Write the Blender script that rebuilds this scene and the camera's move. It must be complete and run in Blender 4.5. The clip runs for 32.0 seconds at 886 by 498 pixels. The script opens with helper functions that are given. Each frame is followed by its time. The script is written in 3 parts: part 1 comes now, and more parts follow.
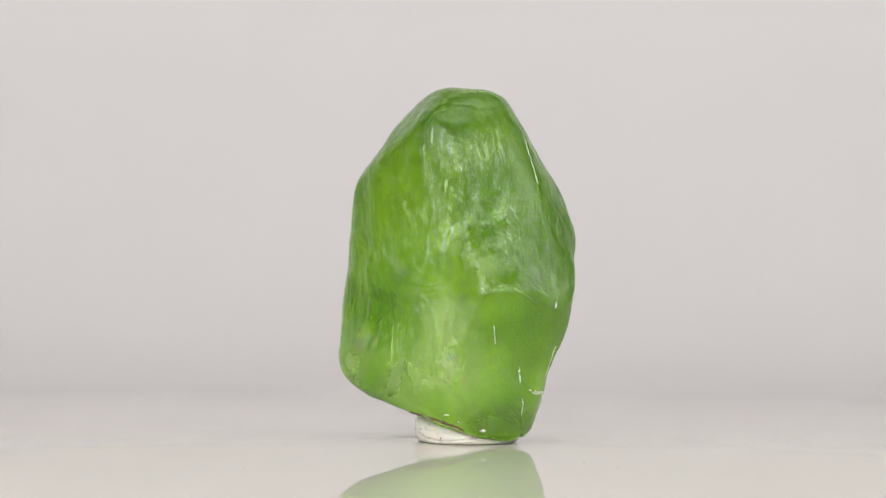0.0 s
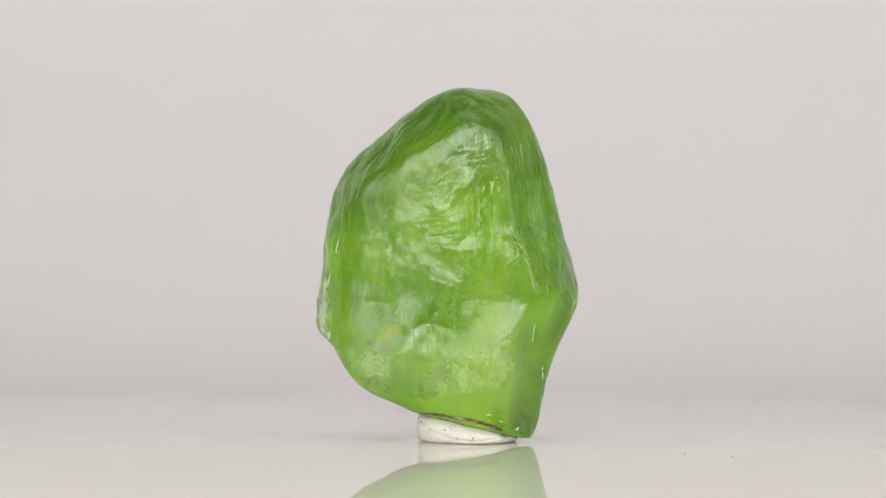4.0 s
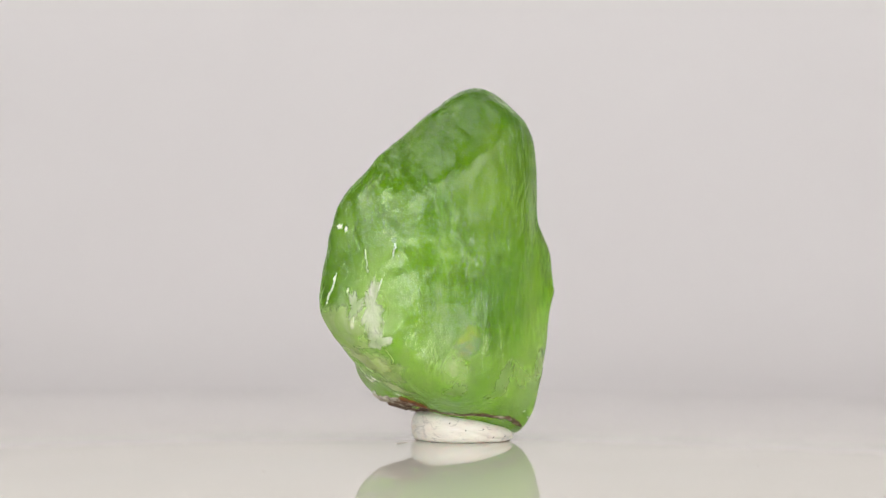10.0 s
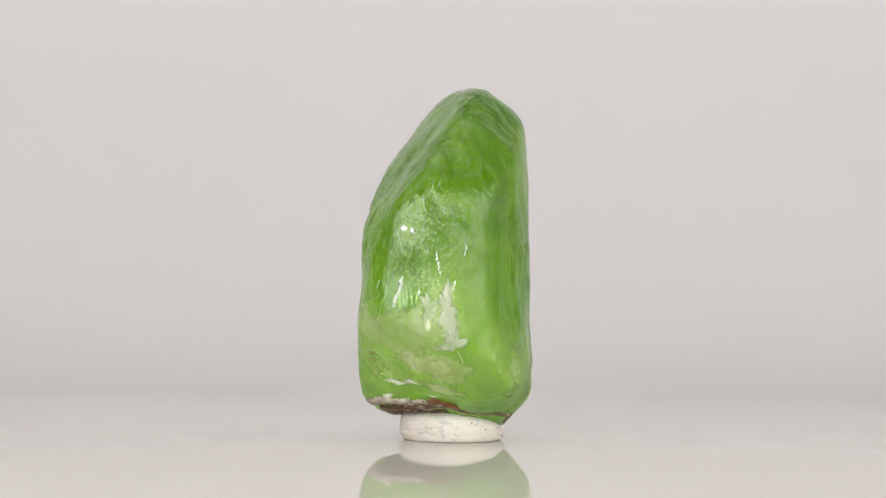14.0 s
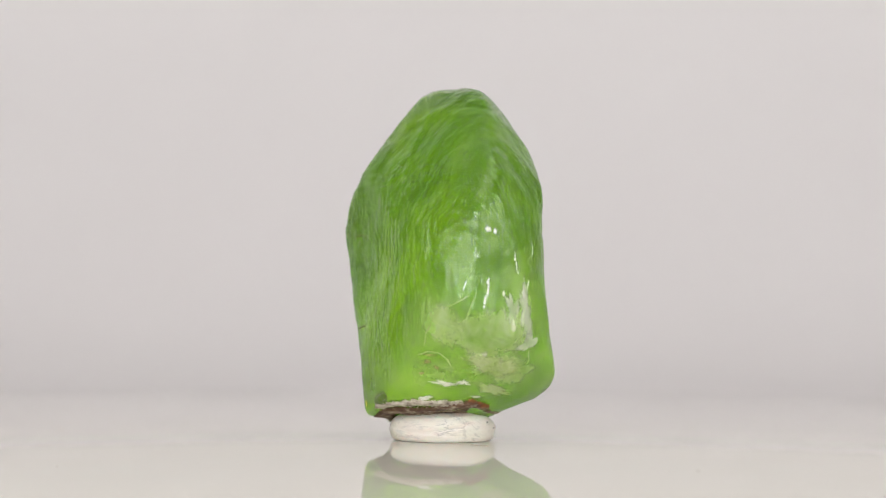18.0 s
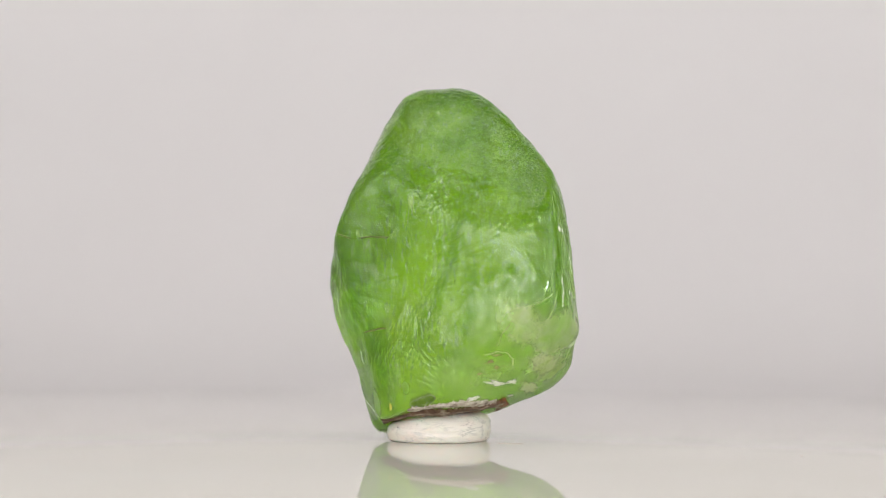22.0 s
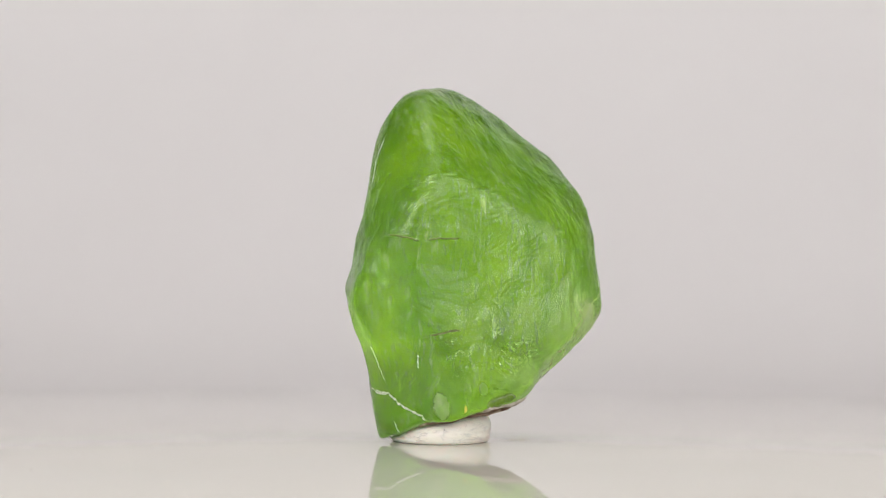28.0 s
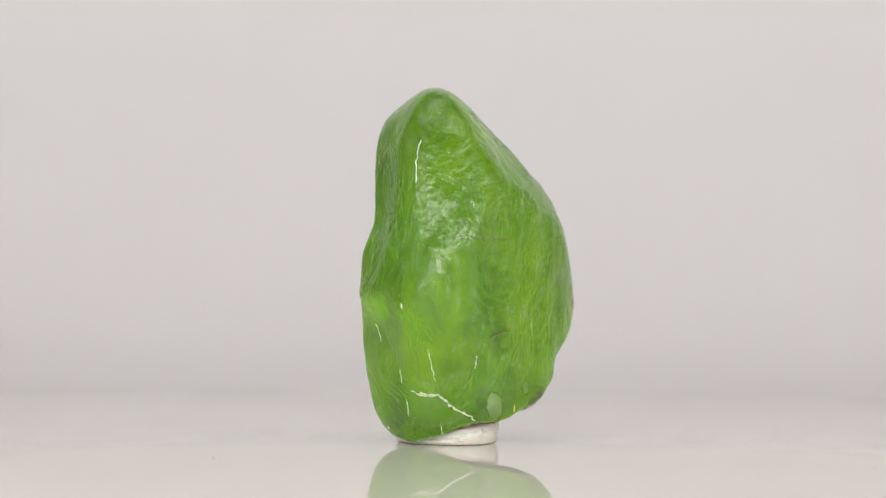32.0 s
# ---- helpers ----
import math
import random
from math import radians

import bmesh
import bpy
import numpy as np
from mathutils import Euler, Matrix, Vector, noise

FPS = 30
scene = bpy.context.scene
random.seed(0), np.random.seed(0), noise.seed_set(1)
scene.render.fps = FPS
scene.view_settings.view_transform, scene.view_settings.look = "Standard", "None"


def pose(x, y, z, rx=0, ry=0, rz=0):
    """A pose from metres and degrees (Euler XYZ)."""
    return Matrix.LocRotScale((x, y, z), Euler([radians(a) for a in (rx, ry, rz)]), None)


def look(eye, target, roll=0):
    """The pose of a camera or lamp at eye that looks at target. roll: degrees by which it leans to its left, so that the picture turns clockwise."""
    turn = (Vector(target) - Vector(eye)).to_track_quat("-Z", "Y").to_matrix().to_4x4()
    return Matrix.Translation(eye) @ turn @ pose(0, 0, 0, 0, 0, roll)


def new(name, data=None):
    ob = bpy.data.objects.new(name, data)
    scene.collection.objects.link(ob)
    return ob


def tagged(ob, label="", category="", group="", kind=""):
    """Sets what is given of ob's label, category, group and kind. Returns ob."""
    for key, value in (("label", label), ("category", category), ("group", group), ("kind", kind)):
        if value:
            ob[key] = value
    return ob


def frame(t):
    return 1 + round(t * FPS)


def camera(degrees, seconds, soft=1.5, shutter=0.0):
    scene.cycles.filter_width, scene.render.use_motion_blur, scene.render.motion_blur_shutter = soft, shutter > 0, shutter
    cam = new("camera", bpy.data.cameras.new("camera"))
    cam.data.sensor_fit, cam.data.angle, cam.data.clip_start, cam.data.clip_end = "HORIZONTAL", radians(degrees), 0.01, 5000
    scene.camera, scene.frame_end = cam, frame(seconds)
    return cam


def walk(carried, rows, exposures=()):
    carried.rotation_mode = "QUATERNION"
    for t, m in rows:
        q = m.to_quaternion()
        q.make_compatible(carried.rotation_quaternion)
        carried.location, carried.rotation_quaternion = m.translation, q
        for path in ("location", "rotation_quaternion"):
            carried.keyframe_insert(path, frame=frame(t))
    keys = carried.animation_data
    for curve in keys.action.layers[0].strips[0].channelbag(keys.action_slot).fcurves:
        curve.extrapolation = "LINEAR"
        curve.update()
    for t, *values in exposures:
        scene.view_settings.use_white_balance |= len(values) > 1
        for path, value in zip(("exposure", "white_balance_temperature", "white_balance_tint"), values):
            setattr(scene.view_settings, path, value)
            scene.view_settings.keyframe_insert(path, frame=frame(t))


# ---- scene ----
import itertools

cam = camera(14.067, 32.0, soft=1.2)
eye = pose(-0.000666, -0.204986, 0.016067, 90 - 1.406, 0, 0) @ pose(0, 0, 0, 0, 0, 0.454)
walk(cam, [(0, eye), (32, eye)])
cam.data.dof.use_dof = True
cam.data.dof.focus_distance = 0.202
cam.data.dof.aperture_fstop = 38.0

MM = 0.001
SPIN = 8.70         # degrees a second, anticlockwise from above

# ---- light: soft boxes inside an added tent of grey and dark walls ----
world = bpy.data.worlds.new("world")
scene.world = world
world.use_nodes = True
world.node_tree.nodes["Background"].inputs[0].default_value = (0.9, 0.88, 0.87, 1)
world.node_tree.nodes["Background"].inputs[1].default_value = 0.05


def softbox(name, at, target, wide, high, watts, colour=(1, 1, 1)):
    lamp = bpy.data.lights.new(name, "AREA")
    lamp.shape, lamp.size, lamp.size_y, lamp.energy, lamp.color = "RECTANGLE", wide, high, watts, colour
    ob = new(name, lamp)
    ob.matrix_world = look(at, target)
    return ob


softbox("softbox_front", (-0.01, -0.345, 0.108), (0, 0, 0.014), 0.22, 0.20, 0.92, (1, 0.975, 0.965))
softbox("softbox_left", (-0.20, -0.22, 0.10), (0, 0, 0.012), 0.15, 0.17, 0.34, (1, 0.975, 0.965))
softbox("softbox_right", (0.23, -0.13, 0.09), (0, 0, 0.012), 0.15, 0.17, 0.28, (1, 0.975, 0.965))
softbox("softbox_roof", (0.0, -0.11, 0.41), (0, -0.06, 0.0), 0.34, 0.24, 0.58, (1, 0.975, 0.965))
softbox("backdrop_light", (0.0, 0.375, 0.17), (0.0, 0.20, 0.10), 0.50, 0.40, 1.62, (1, 0.972, 0.955))
scene.view_settings.exposure = 0.13


# ---- materials ----
def shader(name):
    m = bpy.data.materials.new(name)
    m.use_nodes = True
    nt = m.node_tree
    return m, nt, nt.nodes["Principled BSDF"]


def node(nt, kind, **values):
    n = nt.nodes.new(kind)
    for key, value in values.items():
        key = key.replace("_", " ")
        n.inputs[key].default_value = value
    return n


def noise_of(nt, scale, stretch=(1, 1, 1), detail=4.0, rough=0.55, turn=(0, 0, 0), distortion=0.0):
    """Noise in the thing's own space, scale in features per millimetre."""
    tc = nt.nodes.new("ShaderNodeTexCoord")
    mp = nt.nodes.new("ShaderNodeMapping")
    mp.inputs["Scale"].default_value = [1000 * s for s in stretch]
    mp.inputs["Rotation"].default_value = [radians(a) for a in turn]
    n = node(nt, "ShaderNodeTexNoise", Scale=scale, Detail=detail, Roughness=rough, Distortion=distortion)
    nt.links.new(tc.outputs["Object"], mp.inputs["Vector"])
    nt.links.new(mp.outputs[0], n.inputs["Vector"])
    return n.outputs["Fac"]


def ramp(nt, fac, stops):
    r = nt.nodes.new("ShaderNodeValToRGB")
    r.color_ramp.elements.remove(r.color_ramp.elements[0])
    r.color_ramp.elements[0].position, r.color_ramp.elements[0].color = stops[0][0], (*stops[0][1], 1)
    for p, c in stops[1:]:
        r.color_ramp.elements.new(p).color = (*c, 1)
    nt.links.new(fac, r.inputs[0])
    return r.outputs[0]


def bump(nt, height, strength, distance, normal=None):
    b = node(nt, "ShaderNodeBump", Strength=strength, Distance=distance)
    nt.links.new(height, b.inputs["Height"])
    if normal:
        nt.links.new(normal, b.inputs["Normal"])
    return b.outputs[0]


def grey(v):
    return (v, v, v)


# cloudy, frosted zones of the stone: middle and half sizes in mm
CLOUDY = [((-6.1, 4.3, 7.6), (1.3, 1.4, 2.2)), ((-4.2, 4.3, 4.6), (3.0, 2.6, 1.7)), ((-1.8, 7.2, 7.0), (1.7, 1.2, 1.5)), ((-1.2, 5.6, 4.0), (2.4, 1.6, 1.2)),
          ((-2.6, -4.0, 4.0), (2.4, 1.6, 1.4)), ((-0.6, -5.2, 4.6), (1.6, 1.4, 2.4)), ((-6.0, -0.6, 4.6), (1.4, 2.8, 1.5))]

# faces with stronger frosted hatching, placed where the painted sheen should show
SHEEN_HATCHED = [((1.2, 5.3, 9.0), (2.2, 1.6, 3.0)), ((3.2, 3.8, 5.5), (2.0, 1.6, 2.0)), ((1.2, 1.6, 17.8), (3.0, 2.4, 1.8)), ((-0.9, -4.1, 14.5), (1.3, 1.2, 3.6)),
           ((1.4, -4.1, 16.7), (1.1, 1.0, 1.0)), ((2.7, 3.8, 14.0), (1.5, 1.5, 2.4)), ((-3.0, 6.5, 12.3), (1.4, 1.5, 2.0)), ((5.7, 1.3, 12.4), (1.2, 1.6, 2.0)), ((-2.6, -3.4, 9.5), (1.8, 1.4, 4.2))]


def cloudy_mask(nt, zones=CLOUDY):
    tc = nt.nodes.new("ShaderNodeTexCoord")
    least = None
    for at, half in zones:
        mp = nt.nodes.new("ShaderNodeMapping")
        mp.inputs["Scale"].default_value = [1000 / h for h in half]
        mp.inputs["Location"].default_value = [-a / h for a, h in zip(at, half)]
        nt.links.new(tc.outputs["Object"], mp.inputs["Vector"])
        ln = nt.nodes.new("ShaderNodeVectorMath")
        ln.operation = "LENGTH"
        nt.links.new(mp.outputs[0], ln.inputs[0])
        if least:
            mn = nt.nodes.new("ShaderNodeMath")
            mn.operation = "MINIMUM"
            nt.links.new(least, mn.inputs[0])
            nt.links.new(ln.outputs["Value"], mn.inputs[1])
            least = mn.outputs[0]
        else:
            least = ln.outputs["Value"]
    ragged = noise_of(nt, 0.9, (1, 1, 0.7), 5, 0.6, (0, 0, 0), 0.8)
    add = nt.nodes.new("ShaderNodeMath")
    add.operation = "MULTIPLY_ADD"
    add.inputs[1].default_value = 1.5
    nt.links.new(ragged, add.inputs[0])
    nt.links.new(least, add.inputs[2])
    return ramp_scaled(nt, add.outputs[0])


def ramp_scaled(nt, value):
    """1 inside the cloudy zones, falling to 0 past their ragged rim."""
    mr = nt.nodes.new("ShaderNodeMapRange")
    mr.inputs["From Min"].default_value, mr.inputs["From Max"].default_value = 0.8, 2.6
    mr.inputs["To Min"].default_value, mr.inputs["To Max"].default_value = 1.0, 0.0
    nt.links.new(value, mr.inputs["Value"])
    return mr.outputs[0]


def blend(nt, fac, a, b):
    """Colour a, or b where fac is 1; each a socket or a colour."""
    mx = nt.nodes.new("ShaderNodeMix")
    mx.data_type = "RGBA"
    nt.links.new(fac, mx.inputs["Factor"])
    for socket, value in ((mx.inputs[6], a), (mx.inputs[7], b)):
        if isinstance(value, tuple):
            socket.default_value = (*value, 1)
        else:
            nt.links.new(value, socket)
    return mx.outputs[2]


def peridot():
    m, nt, p = shader("peridot")
    links = nt.links
    p.inputs["IOR"].default_value = 1.62
    p.inputs["Specular IOR Level"].default_value = 0.34
    milky = cloudy_mask(nt)
    cloud = noise_of(nt, 0.24, (1, 1, 0.6), 4, 0.6, (10, 0, 20), 0.8)
    green = ramp(nt, cloud, [(0.34, (0.10, 0.32, 0.001)), (0.5, (0.19, 0.46, 0.002)), (0.68, (0.31, 0.62, 0.004))])
    pale = ramp(nt, noise_of(nt, 1.3, (1, 1, 0.7), 5, 0.65), [(0.35, (0.30, 0.53, 0.08)), (0.55, (0.42, 0.61, 0.18)), (0.75, (0.60, 0.71, 0.38))])
    # frosted hatching with painted sheen, leaning either way from face to face
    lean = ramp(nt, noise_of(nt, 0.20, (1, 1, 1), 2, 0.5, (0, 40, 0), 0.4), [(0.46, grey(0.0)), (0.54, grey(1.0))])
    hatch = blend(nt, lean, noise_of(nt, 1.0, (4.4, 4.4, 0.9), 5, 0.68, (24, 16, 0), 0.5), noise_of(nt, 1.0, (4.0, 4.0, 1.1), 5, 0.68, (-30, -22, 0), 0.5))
    sheen_streak = ramp(nt, hatch, [(0.54, grey(0.0)), (0.62, grey(1.0))])
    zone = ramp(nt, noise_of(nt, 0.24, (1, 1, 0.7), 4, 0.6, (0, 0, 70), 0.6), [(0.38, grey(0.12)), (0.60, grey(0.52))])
    frost_sheen = nt.nodes.new("ShaderNodeMath")
    frost_sheen.operation = "MULTIPLY"
    links.new(sheen_streak, frost_sheen.inputs[0])
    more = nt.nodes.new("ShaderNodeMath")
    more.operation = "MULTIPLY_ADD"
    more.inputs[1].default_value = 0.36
    links.new(cloudy_mask(nt, SHEEN_HATCHED), more.inputs[0])
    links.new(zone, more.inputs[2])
    links.new(more.outputs[0], frost_sheen.inputs[1])
    # whitish sheen goes into the base colour along with the frosting
    skin = blend(nt, frost_sheen.outputs[0], green, (0.56, 0.76, 0.26))
    clear = blend(nt, frost_sheen.outputs[0], grey(0.84), grey(0.52))
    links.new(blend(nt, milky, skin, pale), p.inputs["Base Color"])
    links.new(blend(nt, milky, clear, grey(0.52)), p.inputs["Transmission Weight"])
    # frosted faces beside clear ones
    face = noise_of(nt, 0.22, (1, 1, 0.7), 3, 0.6, (0, 0, 40), 0.8)
    gloss = ramp(nt, face, [(0.36, grey(0.10)), (0.62, grey(0.18))])
    links.new(blend(nt, milky, gloss, grey(0.30)), p.inputs["Roughness"])
    stria = blend(nt, lean, noise_of(nt, 1.0, (5.6, 5.6, 1.2), 4, 0.62, (10, 16, 0), 0.4), noise_of(nt, 1.0, (5.2, 5.2, 1.4), 4, 0.62, (-34, -26, 0), 0.4))
    grain = noise_of(nt, 7.0, (1, 1, 0.6), 4, 0.6)
    n1 = bump(nt, stria, 0.62, 0.00008)
    links.new(bump(nt, grain, 0.22, 0.00003, n1), p.inputs["Normal"])
    return m


def thin_rim(nt, p, soft=0.45, full=1.0):
    """Lets a flake thin out to nothing towards its ragged rim."""
    rim = nt.nodes.new("ShaderNodeAttribute")
    rim.attribute_name = "inside"
    add = nt.nodes.new("ShaderNodeMath")
    add.operation = "ADD"
    nt.links.new(rim.outputs["Fac"], add.inputs[0])
    nt.links.new(noise_of(nt, 1.6, (1, 1, 0.6), 5, 0.7, (15, 0, 0), 0.5), add.inputs[1])
    there = ramp(nt, add.outputs[0], [(0.42, grey(0.0)), (0.42 + soft, grey(full))])
    none = nt.nodes.new("ShaderNodeBsdfTransparent")
    mix = nt.nodes.new("ShaderNodeMixShader")
    nt.links.new(there, mix.inputs[0])
    nt.links.new(none.outputs[0], mix.inputs[1])
    nt.links.new(p.outputs[0], mix.inputs[2])
    nt.links.new(mix.outputs[0], nt.nodes["Material Output"].inputs["Surface"])


def frost_mat(name="frosted_break", stops=((0.3, (0.34, 0.52, 0.14)), (0.55, (0.52, 0.64, 0.32)), (0.75, (0.74, 0.78, 0.60))), most=0.9, least=0.35, full=1.0, soft=0.28):
    m, nt, p = shader(name)
    fac = noise_of(nt, 1.1, (1, 1, 0.6), 5, 0.65, (0, 20, 0), 0.6)
    nt.links.new(ramp(nt, fac, stops), p.inputs["Base Color"])
    nt.links.new(ramp(nt, fac, [(0.35, grey(most)), (0.72, grey(least))]), p.inputs["Transmission Weight"])
    p.inputs["Roughness"].default_value = 0.4
    p.inputs["IOR"].default_value = 1.25
    nt.links.new(bump(nt, fac, 0.8, 0.0001), p.inputs["Normal"])
    thin_rim(nt, p, soft, full)
    return m


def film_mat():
    m, nt, p = shader("painted_iridescent_film")
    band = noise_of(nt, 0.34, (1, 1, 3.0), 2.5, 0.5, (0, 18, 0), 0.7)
    # iridescence is painted in as colour bands, besides the thin film below
    painted_hues = [(0.36, (0.30, 0.55, 0.10)), (0.44, (0.50, 0.62, 0.08)), (0.49, (0.16, 0.50, 0.42)), (0.53, (0.40, 0.62, 0.12)), (0.57, (0.55, 0.42, 0.22)), (0.62, (0.20, 0.52, 0.34)), (0.68, (0.34, 0.58, 0.10))]
    nt.links.new(ramp(nt, band, painted_hues), p.inputs["Base Color"])
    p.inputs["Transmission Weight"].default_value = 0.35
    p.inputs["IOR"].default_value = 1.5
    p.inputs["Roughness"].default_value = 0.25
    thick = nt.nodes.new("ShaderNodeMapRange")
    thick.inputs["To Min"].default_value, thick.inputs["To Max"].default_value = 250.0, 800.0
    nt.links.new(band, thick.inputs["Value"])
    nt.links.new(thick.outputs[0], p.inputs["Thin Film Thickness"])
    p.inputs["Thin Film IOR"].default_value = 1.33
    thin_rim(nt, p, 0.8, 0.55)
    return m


def putty_mat():
    m, nt, p = shader("white_putty")
    smear = noise_of(nt, 0.9, (1, 1, 2.5), 5, 0.6, (20, 0, 0), 1.2)
    tone = ramp(nt, smear, [(0.3, (0.58, 0.56, 0.52)), (0.45, (0.74, 0.70, 0.63)), (0.75, (0.79, 0.76, 0.69))])
    # thin grey lines where it was folded and pressed together
    crease = noise_of(nt, 0.42, (1, 1, 2.2), 3, 0.55, (14, 20, 0), 1.6)
    line = ramp(nt, crease, [(0.475, grey(0.0)), (0.497, grey(1.0)), (0.503, grey(1.0)), (0.525, grey(0.0))])
    part_of = ramp(nt, noise_of(nt, 0.8, (1, 1, 1.5), 3), [(0.45, grey(0.0)), (0.62, grey(0.75))])
    both = nt.nodes.new("ShaderNodeMath")
    both.operation = "MULTIPLY"
    nt.links.new(line, both.inputs[0])
    nt.links.new(part_of, both.inputs[1])
    nt.links.new(blend(nt, both.outputs[0], tone, (0.40, 0.38, 0.35)), p.inputs["Base Color"])
    p.inputs["Roughness"].default_value = 0.55
    p.inputs["Subsurface Weight"].default_value = 0.15
    p.inputs["Subsurface Scale"].default_value = 0.0006
    n1 = bump(nt, smear, 0.5, 0.00012)
    nt.links.new(bump(nt, noise_of(nt, 9.0), 0.3, 0.00003, n1), p.inputs["Normal"])
    return m


def plain(name, stops, scale, roughness, stretch=(1, 1, 1), height=0.0, spec=0.5, detail=5, rim=False):
    m, nt, p = shader(name)
    fac = noise_of(nt, scale, stretch, detail, 0.6)
    nt.links.new(ramp(nt, fac, stops), p.inputs["Base Color"])
    p.inputs["Roughness"].default_value = roughness
    p.inputs["Specular IOR Level"].default_value = spec
    if height:
        nt.links.new(bump(nt, fac, 0.6, height), p.inputs["Normal"])
    if rim:
        thin_rim(nt, p, 0.4, 0.95)
    return m


def sheet_mat():
    """Thin white sheet, lit from both sides."""
    m, nt, p = shader("white_backdrop_sheet")
    fac = noise_of(nt, 0.012, (1, 1, 1), 4, 0.6)
    tone = ramp(nt, fac, [(0.3, (0.80, 0.775, 0.77)), (0.7, (0.83, 0.81, 0.805))])
    nt.links.new(tone, p.inputs["Base Color"])
    p.inputs["Roughness"].default_value, p.inputs["Specular IOR Level"].default_value = 0.8, 0.2
    glow = nt.nodes.new("ShaderNodeBsdfTranslucent")
    nt.links.new(tone, glow.inputs["Color"])
    mix = nt.nodes.new("ShaderNodeMixShader")
    mix.inputs[0].default_value = 0.5
    nt.links.new(p.outputs[0], mix.inputs[1])
    nt.links.new(glow.outputs[0], mix.inputs[2])
    nt.links.new(mix.outputs[0], nt.nodes["Material Output"].inputs["Surface"])
    return m


def acrylic_mat():
    m, nt, p = shader("white_acrylic")
    film = noise_of(nt, 0.05, (1, 1, 1), 4, 0.6)
    nt.links.new(ramp(nt, film, [(0.3, (0.63, 0.602, 0.535)), (0.7, (0.65, 0.624, 0.562))]), p.inputs["Base Color"])
    p.inputs["Roughness"].default_value = 0.0
    p.inputs["IOR"].default_value = 1.34
    return m


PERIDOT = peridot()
PUTTY = putty_mat()
ACRYLIC = acrylic_mat()
SCAR = plain("frosted_scar", [(0.3, (0.55, 0.60, 0.42)), (0.6, (0.86, 0.85, 0.78))], 2.5, 0.6, (1, 1, 0.4), 0.00004, rim=True)
FROST = frost_mat(full=0.6)
WHITE_FROST = frost_mat("white_frosted_break", ((0.3, (0.50, 0.62, 0.34)), (0.5, (0.70, 0.74, 0.58)), (0.7, (0.84, 0.84, 0.76))), 0.5, 0.15, 0.8, 0.42)
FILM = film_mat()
CREAM = frost_mat("cream_skin", [(0.3, (0.52, 0.62, 0.22)), (0.5, (0.68, 0.72, 0.40)), (0.68, (0.80, 0.79, 0.58))], 0.35, 0.15, 0.6, 0.5)
SKIN = frost_mat("pale_skin", [(0.3, (0.46, 0.62, 0.18)), (0.5, (0.62, 0.72, 0.36)), (0.7, (0.78, 0.80, 0.58))], 0.45, 0.15, 0.42, 0.35)
CRUST_PALE = plain("pale_matrix", [(0.34, (0.12, 0.08, 0.06)), (0.48, (0.45, 0.39, 0.31)), (0.65, (0.70, 0.66, 0.57))], 2.2, 0.8, (1, 1, 1.8), 0.00012)
STAIN = plain("brown_stain", [(0.35, (0.16, 0.14, 0.045)), (0.6, (0.40, 0.38, 0.15))], 2.6, 0.5, (1, 1, 1.4), 0.00005, rim=True)
YELLOW = plain("yellow_fleck", [(0.3, (0.45, 0.36, 0.03)), (0.7, (0.72, 0.66, 0.15))], 4, 0.35)
RUST = plain("rust_matrix", [(0.3, (0.07, 0.025, 0.012)), (0.55, (0.24, 0.075, 0.02)), (0.75, (0.38, 0.17, 0.07))], 2.0, 0.5, (1, 1, 1.6), 0.0001)
CRACK = plain("crack", [(0.3, (0.09, 0.09, 0.02)), (0.7, (0.20, 0.20, 0.06))], 3, 0.6)
OLIVE = plain("olive_stain", [(0.3, (0.14, 0.16, 0.05)), (0.7, (0.34, 0.38, 0.17))], 1.5, 0.35, (1, 1, 1.6), 0.00006)
CRUST = plain("brown_matrix", [(0.32, (0.035, 0.018, 0.012)), (0.5, (0.16, 0.085, 0.05)), (0.62, (0.40, 0.33, 0.24)), (0.75, (0.62, 0.56, 0.45))], 1.6, 0.75, (1, 1, 1.6), 0.00012)
DUST = plain("dust", [(0.3, (0.30, 0.26, 0.20)), (0.7, (0.55, 0.50, 0.42))], 8, 0.9)
DIRT = plain("dark_grit", [(0.3, (0.06, 0.06, 0.065)), (0.7, (0.14, 0.13, 0.13))], 8, 0.9)
SHEET = sheet_mat()
DARK = plain("dark_surround", [(0.3, grey(0.10)), (0.7, grey(0.14))], 0.03, 0.9, spec=0.1)
SIDE = plain("unseen_side_grey", [(0.3, grey(0.26)), (0.7, grey(0.32))], 0.02, 0.9, spec=0.1)
FABRIC = plain("white_tent_fabric", [(0.3, grey(0.80)), (0.7, grey(0.85))], 0.02, 0.9, spec=0.1)


# ---- mesh helpers ----
def mesh_of(name, verts, faces, material, smooth=True):
    me = bpy.data.meshes.new(name)
    me.from_pydata([tuple(v) for v in verts], [], faces)
    me.materials.append(material)
    if smooth:
        me.polygons.foreach_set("use_smooth", [True] * len(me.polygons))
    me.update()
    return me


def part(name, bm_or_mesh, material, parent, label=""):
    """One mesh object under a thing or under a part."""
    me = bm_or_mesh
    if isinstance(me, bmesh.types.BMesh):
        me = bpy.data.meshes.new(name)
        bm_or_mesh.normal_update()
        bm_or_mesh.to_mesh(me)
        bm_or_mesh.free()
        me.materials.append(material)
    ob = new(name, me)
    ob.parent = parent
    return tagged(ob, label) if label else ob


